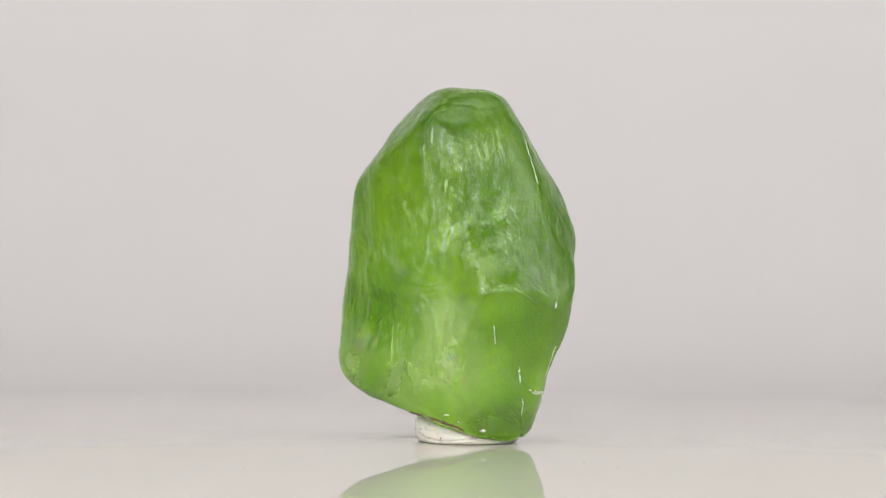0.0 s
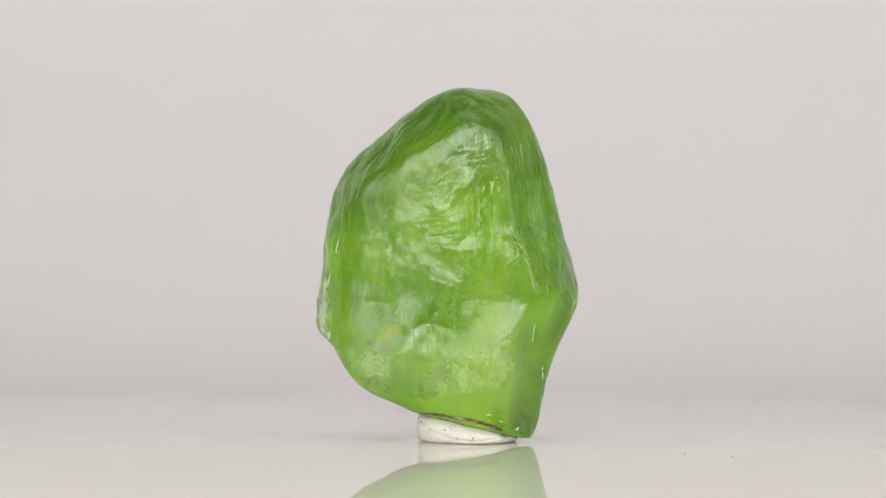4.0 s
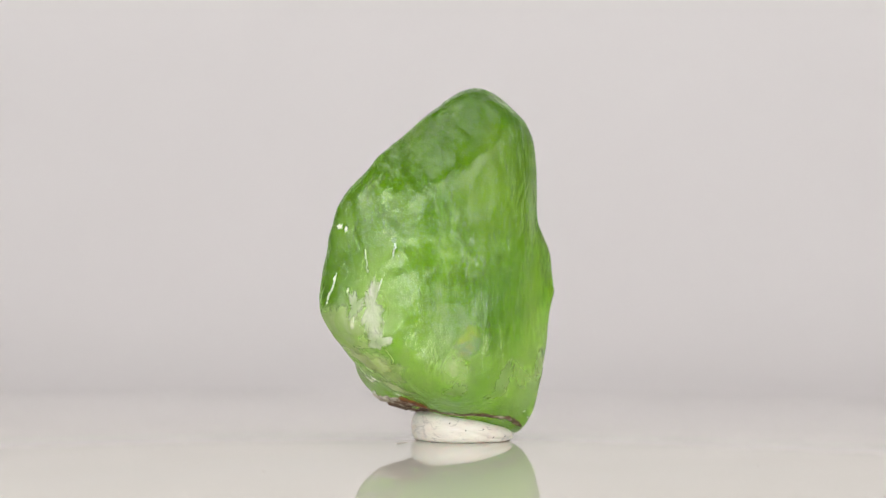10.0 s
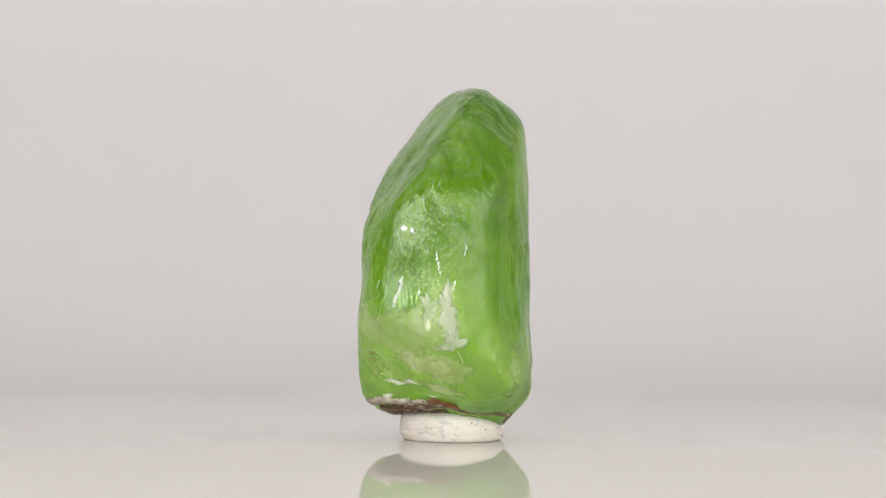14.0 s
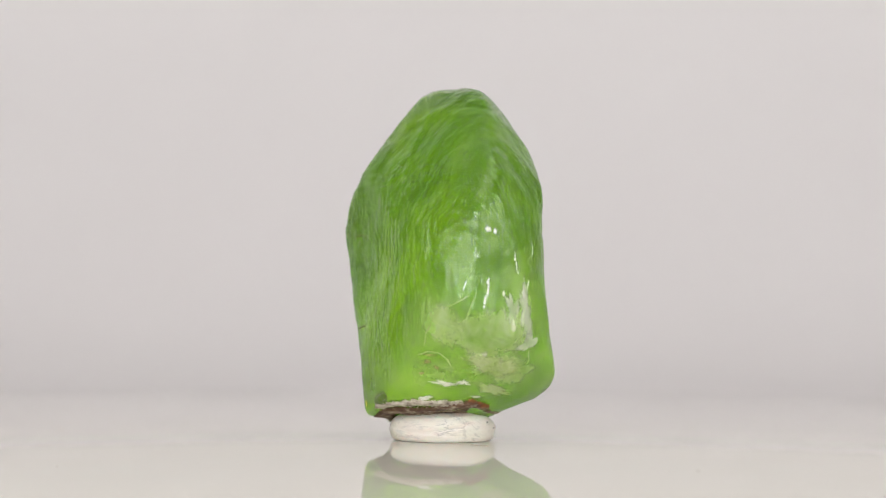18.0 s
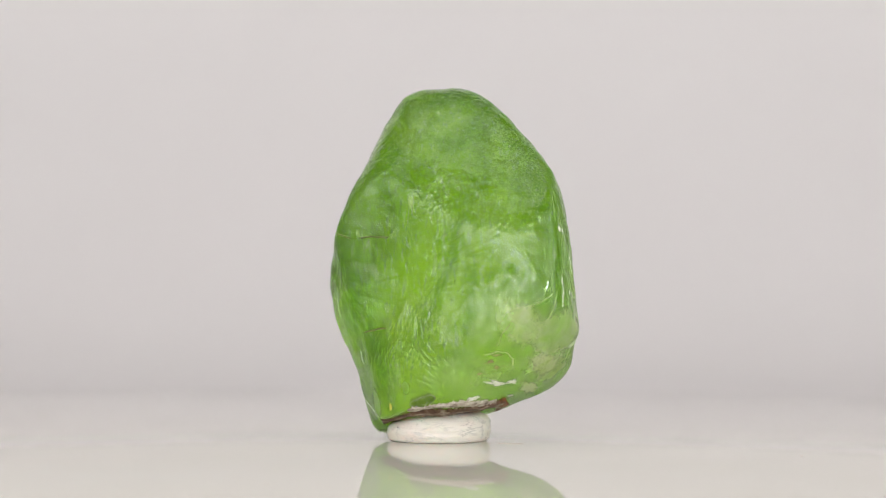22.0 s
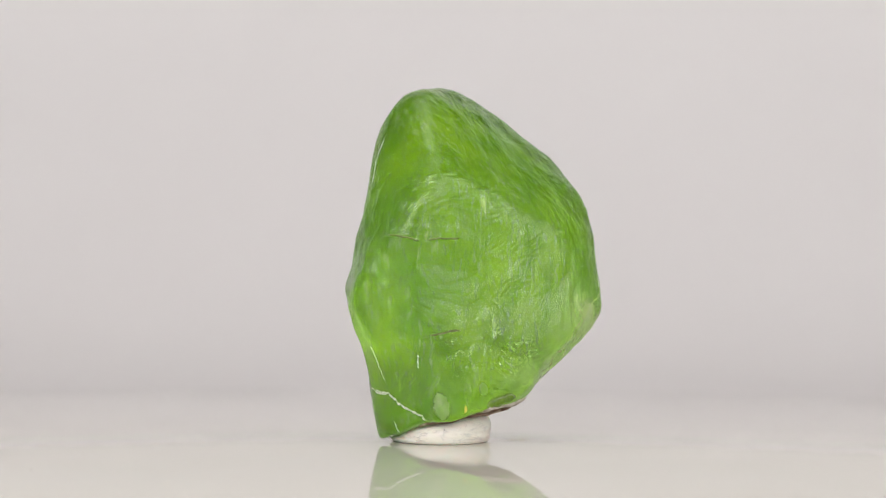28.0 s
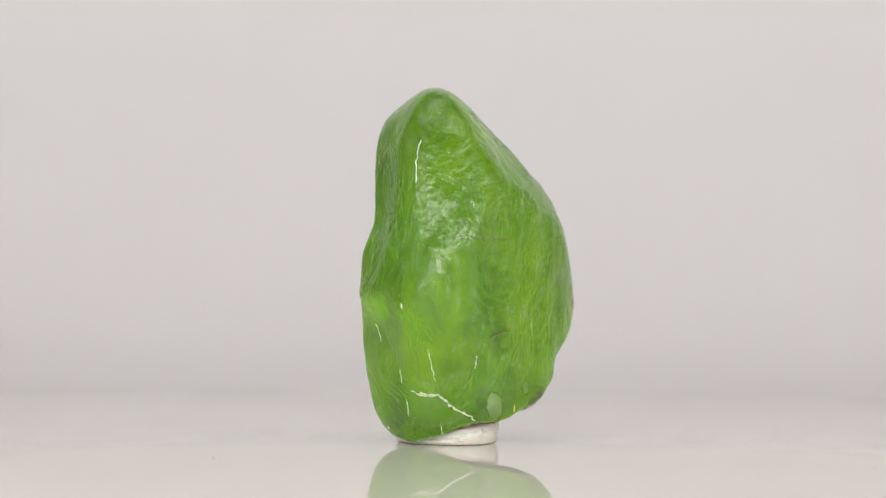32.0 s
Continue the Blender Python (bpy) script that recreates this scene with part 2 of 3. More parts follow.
def lathe(profile, n=96, close=True):
    """A bmesh turned round z from (radius, height) pairs."""
    bm = bmesh.new()
    rings = []
    for r, z in profile:
        rings.append([bm.verts.new((r * math.cos(2 * math.pi * i / n), r * math.sin(2 * math.pi * i / n), z)) for i in range(n)])
    for a, b in zip(rings, rings[1:]):
        for i in range(n):
            bm.faces.new((a[i], a[(i + 1) % n], b[(i + 1) % n], b[i]))
    if close:
        bm.faces.new(rings[0][::-1])
        bm.faces.new(rings[-1])
    return bm


# ---- the backdrop, and the unseen tent walls added round the set ----
def sweep():
    """Backdrop sheet: lies on the table, bends up and rises behind the turntable."""
    line = [(-0.34, -0.012), (0.13, -0.012)]
    for k in range(1, 41):
        a = radians(90 * k / 40)
        line.append((0.13 + 0.09 * math.sin(a), -0.012 + 0.09 * (1 - math.cos(a))))
    line += [(0.22 + 0.0005 * k, 0.078 + 0.034 * k) for k in range(1, 11)]
    bm = bmesh.new()
    cols = [[bm.verts.new((x, y, z)) for y, z in line] for x in (-0.27, 0.27)]
    for i in range(len(line) - 1):
        bm.faces.new((cols[0][i], cols[1][i], cols[1][i + 1], cols[0][i + 1])).smooth = True
    me = bpy.data.meshes.new("backdrop")
    bm.to_mesh(me)
    bm.free()
    me.materials.append(SHEET)
    return tagged(new("backdrop", me), "pale grey-white seamless backdrop sheet curving up behind the turntable", "backdrop", kind="structure")


def slab(name, lo, hi, material, label):
    bm = bmesh.new()
    bmesh.ops.create_cube(bm, size=1)
    for v in bm.verts:
        v.co = [a + (b - a) * (c + 0.5) for a, b, c in zip(lo, hi, v.co)]
    bmesh.ops.bevel(bm, geom=bm.edges[:], offset=0.001, segments=1, affect="EDGES")
    me = bpy.data.meshes.new(name)
    bm.to_mesh(me)
    bm.free()
    me.materials.append(material)
    return tagged(new(name, me), label, name.split("_")[0], kind="structure")


sweep()
slab("table", (-0.32, -0.36, -0.05), (0.32, 0.40, -0.0135), FABRIC, "white table top under the backdrop sheet")
# side walls out of view, grey so the stone reflects less white
slab("wall_left", (-0.286, -0.36, -0.0135), (-0.28, 0.40, 0.424), SIDE, "unseen grey side wall, added to keep pale haze off the stone")
slab("wall_right", (0.28, -0.36, -0.0135), (0.286, 0.40, 0.424), SIDE, "unseen grey side wall, added to keep pale haze off the stone")
# unseen dark walls, added to darken what the stone reflects and refracts
slab("wall_front", (-0.28, -0.366, -0.0135), (0.28, -0.36, 0.424), DARK, "unseen dark wall behind the camera, added for contrast in the stone")
slab("wall_back", (-0.28, 0.394, -0.0135), (0.28, 0.40, 0.424), DARK, "unseen dark wall added behind the backdrop")
slab("ceiling", (-0.286, -0.366, 0.424), (0.286, 0.40, 0.430), DARK, "dark ceiling over the table")

# ---- turntable ----
DISC, DOME, FALL = 0.085, 0.022, 0.042          # radius of the plate; its top is slightly domed in the middle and falls off gently
turntable = new("turntable")
tagged(turntable, "round glossy white acrylic turntable plate, turning slowly, lightly dusty", "turntable")


def dome(r):
    """Height of the plate's top at a distance from its middle, in metres."""
    return -FALL * (math.hypot(r, DOME) - DOME)


top = [((DISC - 0.001) * (1 - k / 60) + 0.00005, dome((DISC - 0.001) * (1 - k / 60))) for k in range(61)]
plate = lathe([(DISC - 0.0010, -0.0095), (DISC, -0.0088), (DISC, -0.0048), (DISC - 0.0003, -0.0040)] + top, 192)
for f in plate.faces:
    f.smooth = len(f.verts) == 4 and f.calc_center_median().length < DISC - 0.001
part("plate", plate, ACRYLIC, turntable)
part("base", lathe([(0.060, -0.0116), (0.062, -0.0112), (0.062, -0.0099), (0.060, -0.0095)], 96), FABRIC, turntable, "white plastic turntable base")


def speck(name, at, size, material, parent, seed, label="", flat=0.35):
    """A crumb, in mm."""
    bm = bmesh.new()
    bmesh.ops.create_icosphere(bm, subdivisions=2, radius=0.5)
    for v in bm.verts:
        k = 1 + 0.5 * noise.noise(v.co * 2.2 + Vector((seed, 0, 0)))
        v.co = Vector((v.co.x * size * k, v.co.y * size * 0.7 * k, v.co.z * size * flat * k)) * MM
        v.co += Vector(at) * MM
    return part(name, bm, material, parent, label)


for k, (x, y, size) in enumerate(((27.2, -2.8, 0.24), (8.7, -14.5, 0.20), (7.0, -12.4, 0.17), (20.0, -37.2, 0.30), (14.0, 21.0, 0.14), (-18.0, 9.0, 0.16), (-11.0, -17.0, 0.13), (24.0, -13.0, 0.15), (31.0, 12.0, 0.2))):
    speck("dust_speck", (x, y, 0.02 + 1000 * dome(MM * math.hypot(x, y))), size, DUST, turntable, 3.1 * k, "tiny grey-brown dust speck")
fibre = bmesh.new()
for k in range(9):
    x, y = -3.4 + 0.16 * k, 3.0 - 0.05 * k + 0.12 * math.sin(0.5 * k)
    for dx, dz in ((0.02, 0.0), (-0.02, 0.0), (0.0, 0.035)):
        fibre.verts.new((x * MM, (y + dx) * MM, (0.01 + dz) * MM))
fibre.verts.ensure_lookup_table()
for k in range(8):
    for i in range(3):
        j = (i + 1) % 3
        fibre.faces.new([fibre.verts[n] for n in (3 * k + i, 3 * k + j, 3 * k + 3 + j, 3 * k + 3 + i)])
part("lint_fibre", fibre, DUST, turntable, "short grey lint fibre")

# ---- the stone ----
# cleavage and fracture faces: azimuth, tilt, distance from the middle (rad, rad, mm), from foot to crown
FOOT_CUTS = [(-2.57, -1.23, 8.02), (0.117, -1.21, 11.72), (-1.86, -0.95, 7.93), (-0.957, -0.865, 8.30), (-2.54, -0.84, 8.17), (-1.91, -0.814, 7.97), (-1.53, -0.723, 9.83), (0.00213, -0.591, 8.17), (-3.06, -0.514, 8.28), (1.17, -0.389, 9.83), (1.62, -0.373, 6.98), (1.03, -0.367, 6.85)]
LOWER_CUTS = [(0.411, -0.29, 5.88), (-0.477, -0.28, 6.10), (-1.38, -0.271, 8.86), (2.79, -0.264, 8.87), (1.89, -0.162, 5.78), (-2.32, -0.0853, 9.65), (1.65, -0.0762, 6.28), (1.56, -0.0285, 6.48), (-1.10, 0.00801, 5.16), (2.41, 0.0279, 4.80), (2.65, 0.0368, 5.61), (-0.76, 0.0405, 4.41)]
UPPER_CUTS = [(-1.54, 0.0457, 6.84), (-0.542, 0.0881, 4.73), (-3.07, 0.117, 8.30), (-1.90, 0.127, 8.00), (-2.23, 0.158, 8.89), (3.05, 0.239, 7.42), (0.343, 0.264, 5.48), (0.83, 0.295, 5.78), (1.27, 0.393, 6.22), (0.188, 0.458, 9.11), (2.07, 0.529, 6.95)]
CROWN_CUTS = [(1.49, 0.567, 6.91), (0.493, 0.6, 7.59), (-1.66, 0.62, 8.25), (-1.23, 0.638, 8.06), (2.80, 0.646, 6.61), (1.42, 0.712, 9.91), (3.13, 0.819, 7.95), (-2.36, 0.928, 10.91), (-0.0213, 0.98, 9.44), (-0.905, 1.03, 9.99), (-0.652, 1.85, 9.94)]
CUTS = FOOT_CUTS + LOWER_CUTS + UPPER_CUTS + CROWN_CUTS
# swellings and hollows: azimuth, height angle, reach, depth
SCOOPS = [(0.35, -0.405, 0.894, -0.976), (0.282, -0.14, 0.945, -0.824), (-0.661, 0.858, 1.12, 0.865), (2.75, -1.47, 0.662, 0.385), (1.15, 0.28, 0.344, 0.0996), (1.91, -1.10, 0.435, -0.55), (-0.932, 0.717, 0.713, -0.573), (2.30, 0.249, 0.764, -0.401), (0.414, -0.297, 0.388, 0.72), (-1.80, -0.72, -0.369, 1.13), (1.31, -0.88, 0.286, -0.441), (0.11, 0.865, 0.424, -1.14), (-2.92, -0.60, 0.17, -0.30), (-2.90, -0.37, 0.13, 0.14), (-1.75, -0.60, 0.15, 0.16), (-1.15, -1.02, 0.16, -0.22), (-0.07, 0.10, 0.16, 0.14), (-0.12, 0.36, 0.14, 0.10)]
SHARP = 40
MIDDLE = np.array([0.95, -0.7, 9.5])
FOOT = (1.365, -0.088, 0.232)


def way(az, el):
    """Unit vector from azimuth (0 faces -y, growing towards +x) and height angle."""
    return np.stack([np.cos(el) * np.sin(az), -np.cos(el) * np.cos(az), np.sin(el) + 0 * az], -1)


def stone_radius(d):
    """Distance in mm from the stone's middle to its hewn surface along unit vectors d."""
    total = 0
    sharp = SHARP - 8 * np.clip((d[..., 2] - 0.25) / 0.35, 0, 1)    # worn rounder towards the crown
    for a, e, room in CUTS:
        total = total + (np.maximum(d @ way(np.float64(a), np.float64(e)), 1e-3) / room) ** sharp
    r = total ** (-1 / sharp)
    for a, e, wide, deep in SCOOPS:
        r = r + deep * np.exp(-(2 - 2 * (d @ way(np.float64(a), np.float64(e)))) / wide ** 2)
    return r


# ripple fields of conchoidal breaks: azimuth, height angle of the break's source, reach, wave length, height (mm)
RIPPLES = [(2.30, 0.35, 7.5, 0.62, 0.030), (-0.55, 0.75, 6.0, 0.45, 0.022), (-1.35, 0.9, 6.5, 0.50, 0.022),
           (3.05, 0.55, 4.5, 0.55, 0.026), (1.2, 0.6, 5.0, 0.40, 0.014), (-2.9, -0.1, 4.0, 0.7, 0.03)]
RIPPLE_AT = [MIDDLE + stone_radius(way(np.array([a]), np.array([e])))[0] * way(np.float64(a), np.float64(e)) for a, e, *_ in RIPPLES]


def fractal(p, size, octaves=4):
    return noise.fractal(Vector(p) / size, 0.9, 2.0, octaves)


dice = np.random.default_rng(11)
SHUFFLE = np.concatenate([dice.permutation(256)] * 2).astype(np.int32)
GRADIENT = dice.normal(size=(256, 3)).astype(np.float32)
GRADIENT /= np.linalg.norm(GRADIENT, axis=1)[:, None]
CELL_AT = dice.uniform(0, 1, (256, 3)).astype(np.float32)
CELL_LEAN = dice.uniform(-1, 1, (256, 3)) * (0.75, 0.75, 0.45) + (0, 0, 0.8)      # across its growth steps
CELL_LEAN = (CELL_LEAN / np.linalg.norm(CELL_LEAN, axis=1)[:, None]).astype(np.float32)
CELL_STEP = dice.uniform(0.20, 0.42, 256).astype(np.float32)                       # step width, mm
CELL_ROUGH = np.clip(dice.uniform(-0.25, 1.25, 256), 0.08, 1.1).astype(np.float32)


def corner(c):
    """A number from 0 to 255 for each lattice corner."""
    c = c & 255
    return SHUFFLE[SHUFFLE[SHUFFLE[c[:, 0]] + c[:, 1]] + c[:, 2]]


def waves(p):
    """Smooth gradient noise, about -1 to 1, at places (n, 3)."""
    base = np.floor(p)
    c, f = base.astype(np.int32), (p - base).astype(np.float32)
    u = f * f * f * (f * (f * 6 - 15) + 10)
    total = np.zeros(len(p), np.float32)
    for dx in (0, 1):
        for dy in (0, 1):
            for dz in (0, 1):
                o = np.array((dx, dy, dz), np.int32)
                w = np.prod(np.where(o, u, 1 - u), axis=1)
                total += w * np.einsum("ij,ij->i", GRADIENT[corner(c + o)], f - o)
    return 1.6 * total


def clouds(p, octaves, gain=0.55):
    total, high = 0, 1.0
    for k in range(octaves):
        total = total + high * waves(p * 2.03 ** k + 17.3 * k)
        high *= gain
    return total


def cells(p):
    """The number of the nearest cell of a random honeycomb, and the distances to the nearest and the second nearest one."""
    base = np.floor(p)
    c, f = base.astype(np.int32), (p - base).astype(np.float32)
    near, far, who = np.full(len(p), 9, np.float32), np.full(len(p), 9, np.float32), np.zeros(len(p), np.int32)
    for o in itertools.product((-1, 0, 1), repeat=3):
        o = np.array(o, np.int32)
        h = corner(c + o)
        d = np.sqrt(((CELL_AT[h] + o - f) ** 2).sum(1))
        far = np.minimum(far, np.maximum(near, d))
        closer = d < near
        near, who = np.where(closer, d, near), np.where(closer, h, who)
    return who, near, far


def stair(s, slope=0.74):
    """Steps that rise slowly and fall steeply, -0.5 to 0.5."""
    s = s - np.floor(s)
    return np.where(s < slope, s / slope, (1 - s) / (1 - slope)) - 0.5


def relief(p):
    """Height in mm of the broken surface over the hewn faces at places (n, 3) on the stone."""
    p = p.astype(np.float32)
    bend = np.stack([waves(p / 1.7 + 31.0), waves(p / 1.7 + 57.0), waves(p / 1.7 + 83.0)], 1)
    q = p + 0.55 * bend
    who, near, far = cells(q * np.float32((1, 1, 0.6)) / 3.3)
    k = 0.21 * near - 0.06 * np.exp(-(far - near) * 10)
    inner = np.clip((far - near) * 5, 0, 1)
    _, near, far = cells((q + 9.0) * np.float32((1, 1, 0.55)) / 1.25)
    k += 0.09 * near - 0.02 * np.exp(-(far - near) * 8)
    k += 0.14 * clouds(p * np.float32((1, 1, 0.8)) / 3.0, 3)
    # growth steps, running another way on each face
    wander = 0.55 * bend[:, 0] + 0.16 * waves(p / 0.55)
    flow = np.einsum("ij,ij->i", p, CELL_LEAN[who]) + wander
    patchy = np.clip(0.75 + 1.1 * waves(p / 1.5 + 5.0), 0.1, 1.3)
    k += STEP_HIGH * CELL_ROUGH[who] * inner * patchy * stair(flow / CELL_STEP[who])
    # fine hatching, mostly along the stone
    lean = 0.9 * waves(p / 5.0 + 3.0)
    comb = np.stack([p[:, 0] * 1.5 + lean * p[:, 2] * 0.4, p[:, 1] * 1.5 - lean * p[:, 2] * 0.4, 0.36 * p[:, 2] + 0.3 * p[:, 0]], 1)
    rough = np.clip(0.7 + 1.2 * waves(p / 2.6 + 20.0), 0.15, 1.3)
    k += rough * HATCH_HIGH * clouds(comb / 0.34, 3, 0.6)
    # ripples round the source of a break
    for (a, e, reach, wave, high), at in zip(RIPPLES, RIPPLE_AT):
        dist = np.linalg.norm(p - at.astype(np.float32), axis=1)
        fade = np.clip((reach - dist) / 1.5, 0, 1) * np.clip(dist, 0, 1)
        k += 0.9 * high * fade * patchy * stair((dist + 0.9 * wander) / wave)
    return k


STEP_HIGH, HATCH_HIGH = 0.027, 0.018      # mm


def stone_points(dirs, lift=0.0):
    """Places in metres on the broken surface along unit vectors, lifted by some mm."""
    out = np.empty(dirs.shape)
    lift = np.broadcast_to(lift, len(dirs))
    for i in range(0, len(dirs), 60000):
        d = dirs[i:i + 60000]
        base = MIDDLE + d * stone_radius(d)[:, None]
        out[i:i + 60000] = base + d * (relief(base) - 0.11 + lift[i:i + 60000])[:, None]
    return out * MM


def stone_mesh(n=350):
    """A cube's six grids blown up to the stone."""
    t = np.tan(np.linspace(-math.pi / 4, math.pi / 4, n + 1))
    u, v = np.meshgrid(t, t, indexing="ij")
    one = np.ones_like(u)
    sides = [(one, u, v), (-one, v, u), (v, one, u), (u, -one, v), (u, v, one), (v, u, -one)]
    cube = np.concatenate([np.stack(s, -1).reshape(-1, 3) for s in sides])
    key = np.round(cube * 1e6).astype(np.int64) + 2000000
    _, first, back = np.unique(key[:, 0] + key[:, 1] * 4000001 + key[:, 2] * 4000001 ** 2, return_index=True, return_inverse=True)
    cube = cube[first]
    verts = stone_points(cube / np.linalg.norm(cube, axis=1)[:, None])
    i = (np.arange(n)[:, None] * (n + 1) + np.arange(n)).ravel()
    quad = np.stack([i, i + n + 1, i + n + 2, i + 1], 1)
    quads = back.ravel()[np.concatenate([quad + k * (n + 1) ** 2 for k in range(6)])]
    me = bpy.data.meshes.new("body")
    me.vertices.add(len(verts))
    me.vertices.foreach_set("co", verts.ravel())
    me.loops.add(quads.size)
    me.loops.foreach_set("vertex_index", quads.ravel())
    me.polygons.add(len(quads))
    me.polygons.foreach_set("loop_start", np.arange(0, quads.size, 4))
    me.polygons.foreach_set("use_smooth", np.ones(len(quads), bool))
    me.update(calc_edges=True)
    me.materials.append(PERIDOT)
    return me


def frame_at(az, el):
    """Unit vector out of the stone there, and the unit vectors east and up on it."""
    d = way(np.float64(az), np.float64(el))
    east = np.array([math.cos(az), math.sin(az), 0.0])
    return d, east, np.cross(d, east)


def patch(name, material, parent, az, el, wide, high, tilt=0.0, ragged=0.35, lift=0.02, label="", seed=0):
    """A thin ragged flake that lies on the stone: its middle, width and height in mm and lean in degrees."""
    d, east, up = frame_at(az, el)
    r0 = float(stone_radius(d[None])[0])
    n, rings = 120, max(9, int(max(wide, high) / 0.16))
    ca, sa = math.cos(radians(tilt)), math.sin(radians(tilt))
    dirs, lifts = [], []
    for k in range(rings + 1):
        for i in range(n):
            t = 2 * math.pi * i / n
            edge = 1 + ragged * noise.fractal(Vector((math.cos(t) * 1.6, math.sin(t) * 1.6, seed + 7.3 * az)), 0.6, 2.2, 6)
            q = edge * k / rings
            a, b = 0.5 * wide * q * math.cos(t), 0.5 * high * q * math.sin(t)
            a, b = a * ca - b * sa, a * sa + b * ca
            v = d + (east * a + up * b) / r0
            dirs.append(v / np.linalg.norm(v))
            lifts.append(lift if k < rings else -0.05)
    verts = stone_points(np.array(dirs), np.array(lifts))
    faces = [(k * n + i, k * n + (i + 1) % n, (k + 1) * n + (i + 1) % n, (k + 1) * n + i)[::-1] for k in range(1, rings) for i in range(n)]
    faces += [(0, n + (i + 1) % n, n + i)[::-1] for i in range(n)]
    me = mesh_of(name, verts, faces, material)
    me.attributes.new("inside", "FLOAT", "POINT").data.foreach_set("value", np.repeat(1 - np.arange(rings + 1) / rings, n).astype(np.float32))
    return part(name, me, material, parent, label)


def ribbon(name, material, parent, line, wide, lift=0.02, label="", seed=0, jitter=0.10, gaps=False):
    """A thin vein or crack that runs over the stone through (azimuth, height angle) pairs."""
    pts = np.array([way(np.float64(a), np.float64(e)) for a, e in line])
    s = np.linspace(0, len(line) - 1, 14 * (len(line) - 1) + 1)
    mids = np.stack([np.interp(s, range(len(line)), pts[:, k]) for k in range(3)], -1)
    mids /= np.linalg.norm(mids, axis=1)[:, None]
    r = stone_radius(mids)
    run = np.gradient(mids, axis=0)
    side = np.cross(mids, run)
    side /= np.linalg.norm(side, axis=1)[:, None]
    dirs, lifts = [], []
    for i, (m, w) in enumerate(zip(mids, side)):
        jig = jitter * noise.fractal(Vector((0.3 * i, seed, 3.0)), 0.8, 2.0, 2)
        half = 0.5 * wide * (0.25 + 1.1 * abs(noise.fractal(Vector((0.5 * i, seed + 5.0, 0.0)), 0.8, 2.0, 4)) + 0.5) * min(1, 0.25 + i / 4, 0.25 + (len(mids) - 1 - i) / 4)
        if gaps:
            half *= max(0.12, min(1.5, 0.75 + 2.0 * noise.fractal(Vector((0.42 * i, seed + 9.0, 1.0)), 0.8, 2.0, 2)))
        for off, h in ((-1, -0.05), (-0.7, lift), (0.7, lift), (1, -0.05)):
            v = m + w * (jig + off * half) / r[i]
            dirs.append(v / np.linalg.norm(v))
            lifts.append(h)
    verts = stone_points(np.array(dirs), np.array(lifts))
    faces = [(4 * i + j, 4 * i + j + 1, 4 * i + j + 5, 4 * i + j + 4)[::-1] for i in range(len(mids) - 1) for j in range(3)]
    me = mesh_of(name, verts, faces, material)
    me.attributes.new("inside", "FLOAT", "POINT").data.foreach_set("value", np.tile(np.float32((0, 1, 1, 0)), len(mids)))
    return part(name, me, material, parent, label)


stone = new("gemstone")
tagged(stone, "rough translucent green peridot crystal standing upright on white putty", "gemstone")
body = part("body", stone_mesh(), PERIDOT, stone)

# ---- scars, veins, cracks and crust on the stone ----
FROST_LABEL, SCAR_LABEL = "pale frosted break", "white chipped scar"
patch("frosted_break", FROST, stone, 2.11, -1.01, 1.0, 1.1, 10, 0.15, label=FROST_LABEL, seed=6)
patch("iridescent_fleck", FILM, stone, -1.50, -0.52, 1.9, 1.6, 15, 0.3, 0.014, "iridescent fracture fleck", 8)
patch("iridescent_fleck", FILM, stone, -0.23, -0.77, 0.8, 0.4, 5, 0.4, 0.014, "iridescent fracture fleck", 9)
patch("frosted_break", FROST, stone, 2.61, -0.89, 0.5, 0.5, 0, 0.15, label=FROST_LABEL, seed=7)
for az, el, wide, high, seed in ((-2.46, 0.31, 0.42, 0.42, 11), (-2.41, 0.30, 0.30, 0.42, 12), (-2.36, -0.08, 0.22, 0.45, 13), (-2.30, -0.27, 0.42, 0.80, 14),
                                 (-2.15, -0.33, 0.75, 0.9, 15), (-2.19, -0.08, 0.5, 1.0, 16), (0.99, -0.26, 0.13, 0.4, 17), (1.20, -1.22, 0.5, 0.2, 19),
                                 (-2.44, -0.47, 0.4, 0.5, 20), (-0.38, -1.13, 0.5, 0.16, 23), (-0.18, -1.15, 0.35, 0.12, 25), (0.22, -1.20, 0.5, 0.16, 24)):
    patch("white_scar", SCAR, stone, az, el, 0.78 * wide, 0.85 * high, 0, 0.6, 0.008, SCAR_LABEL, seed)
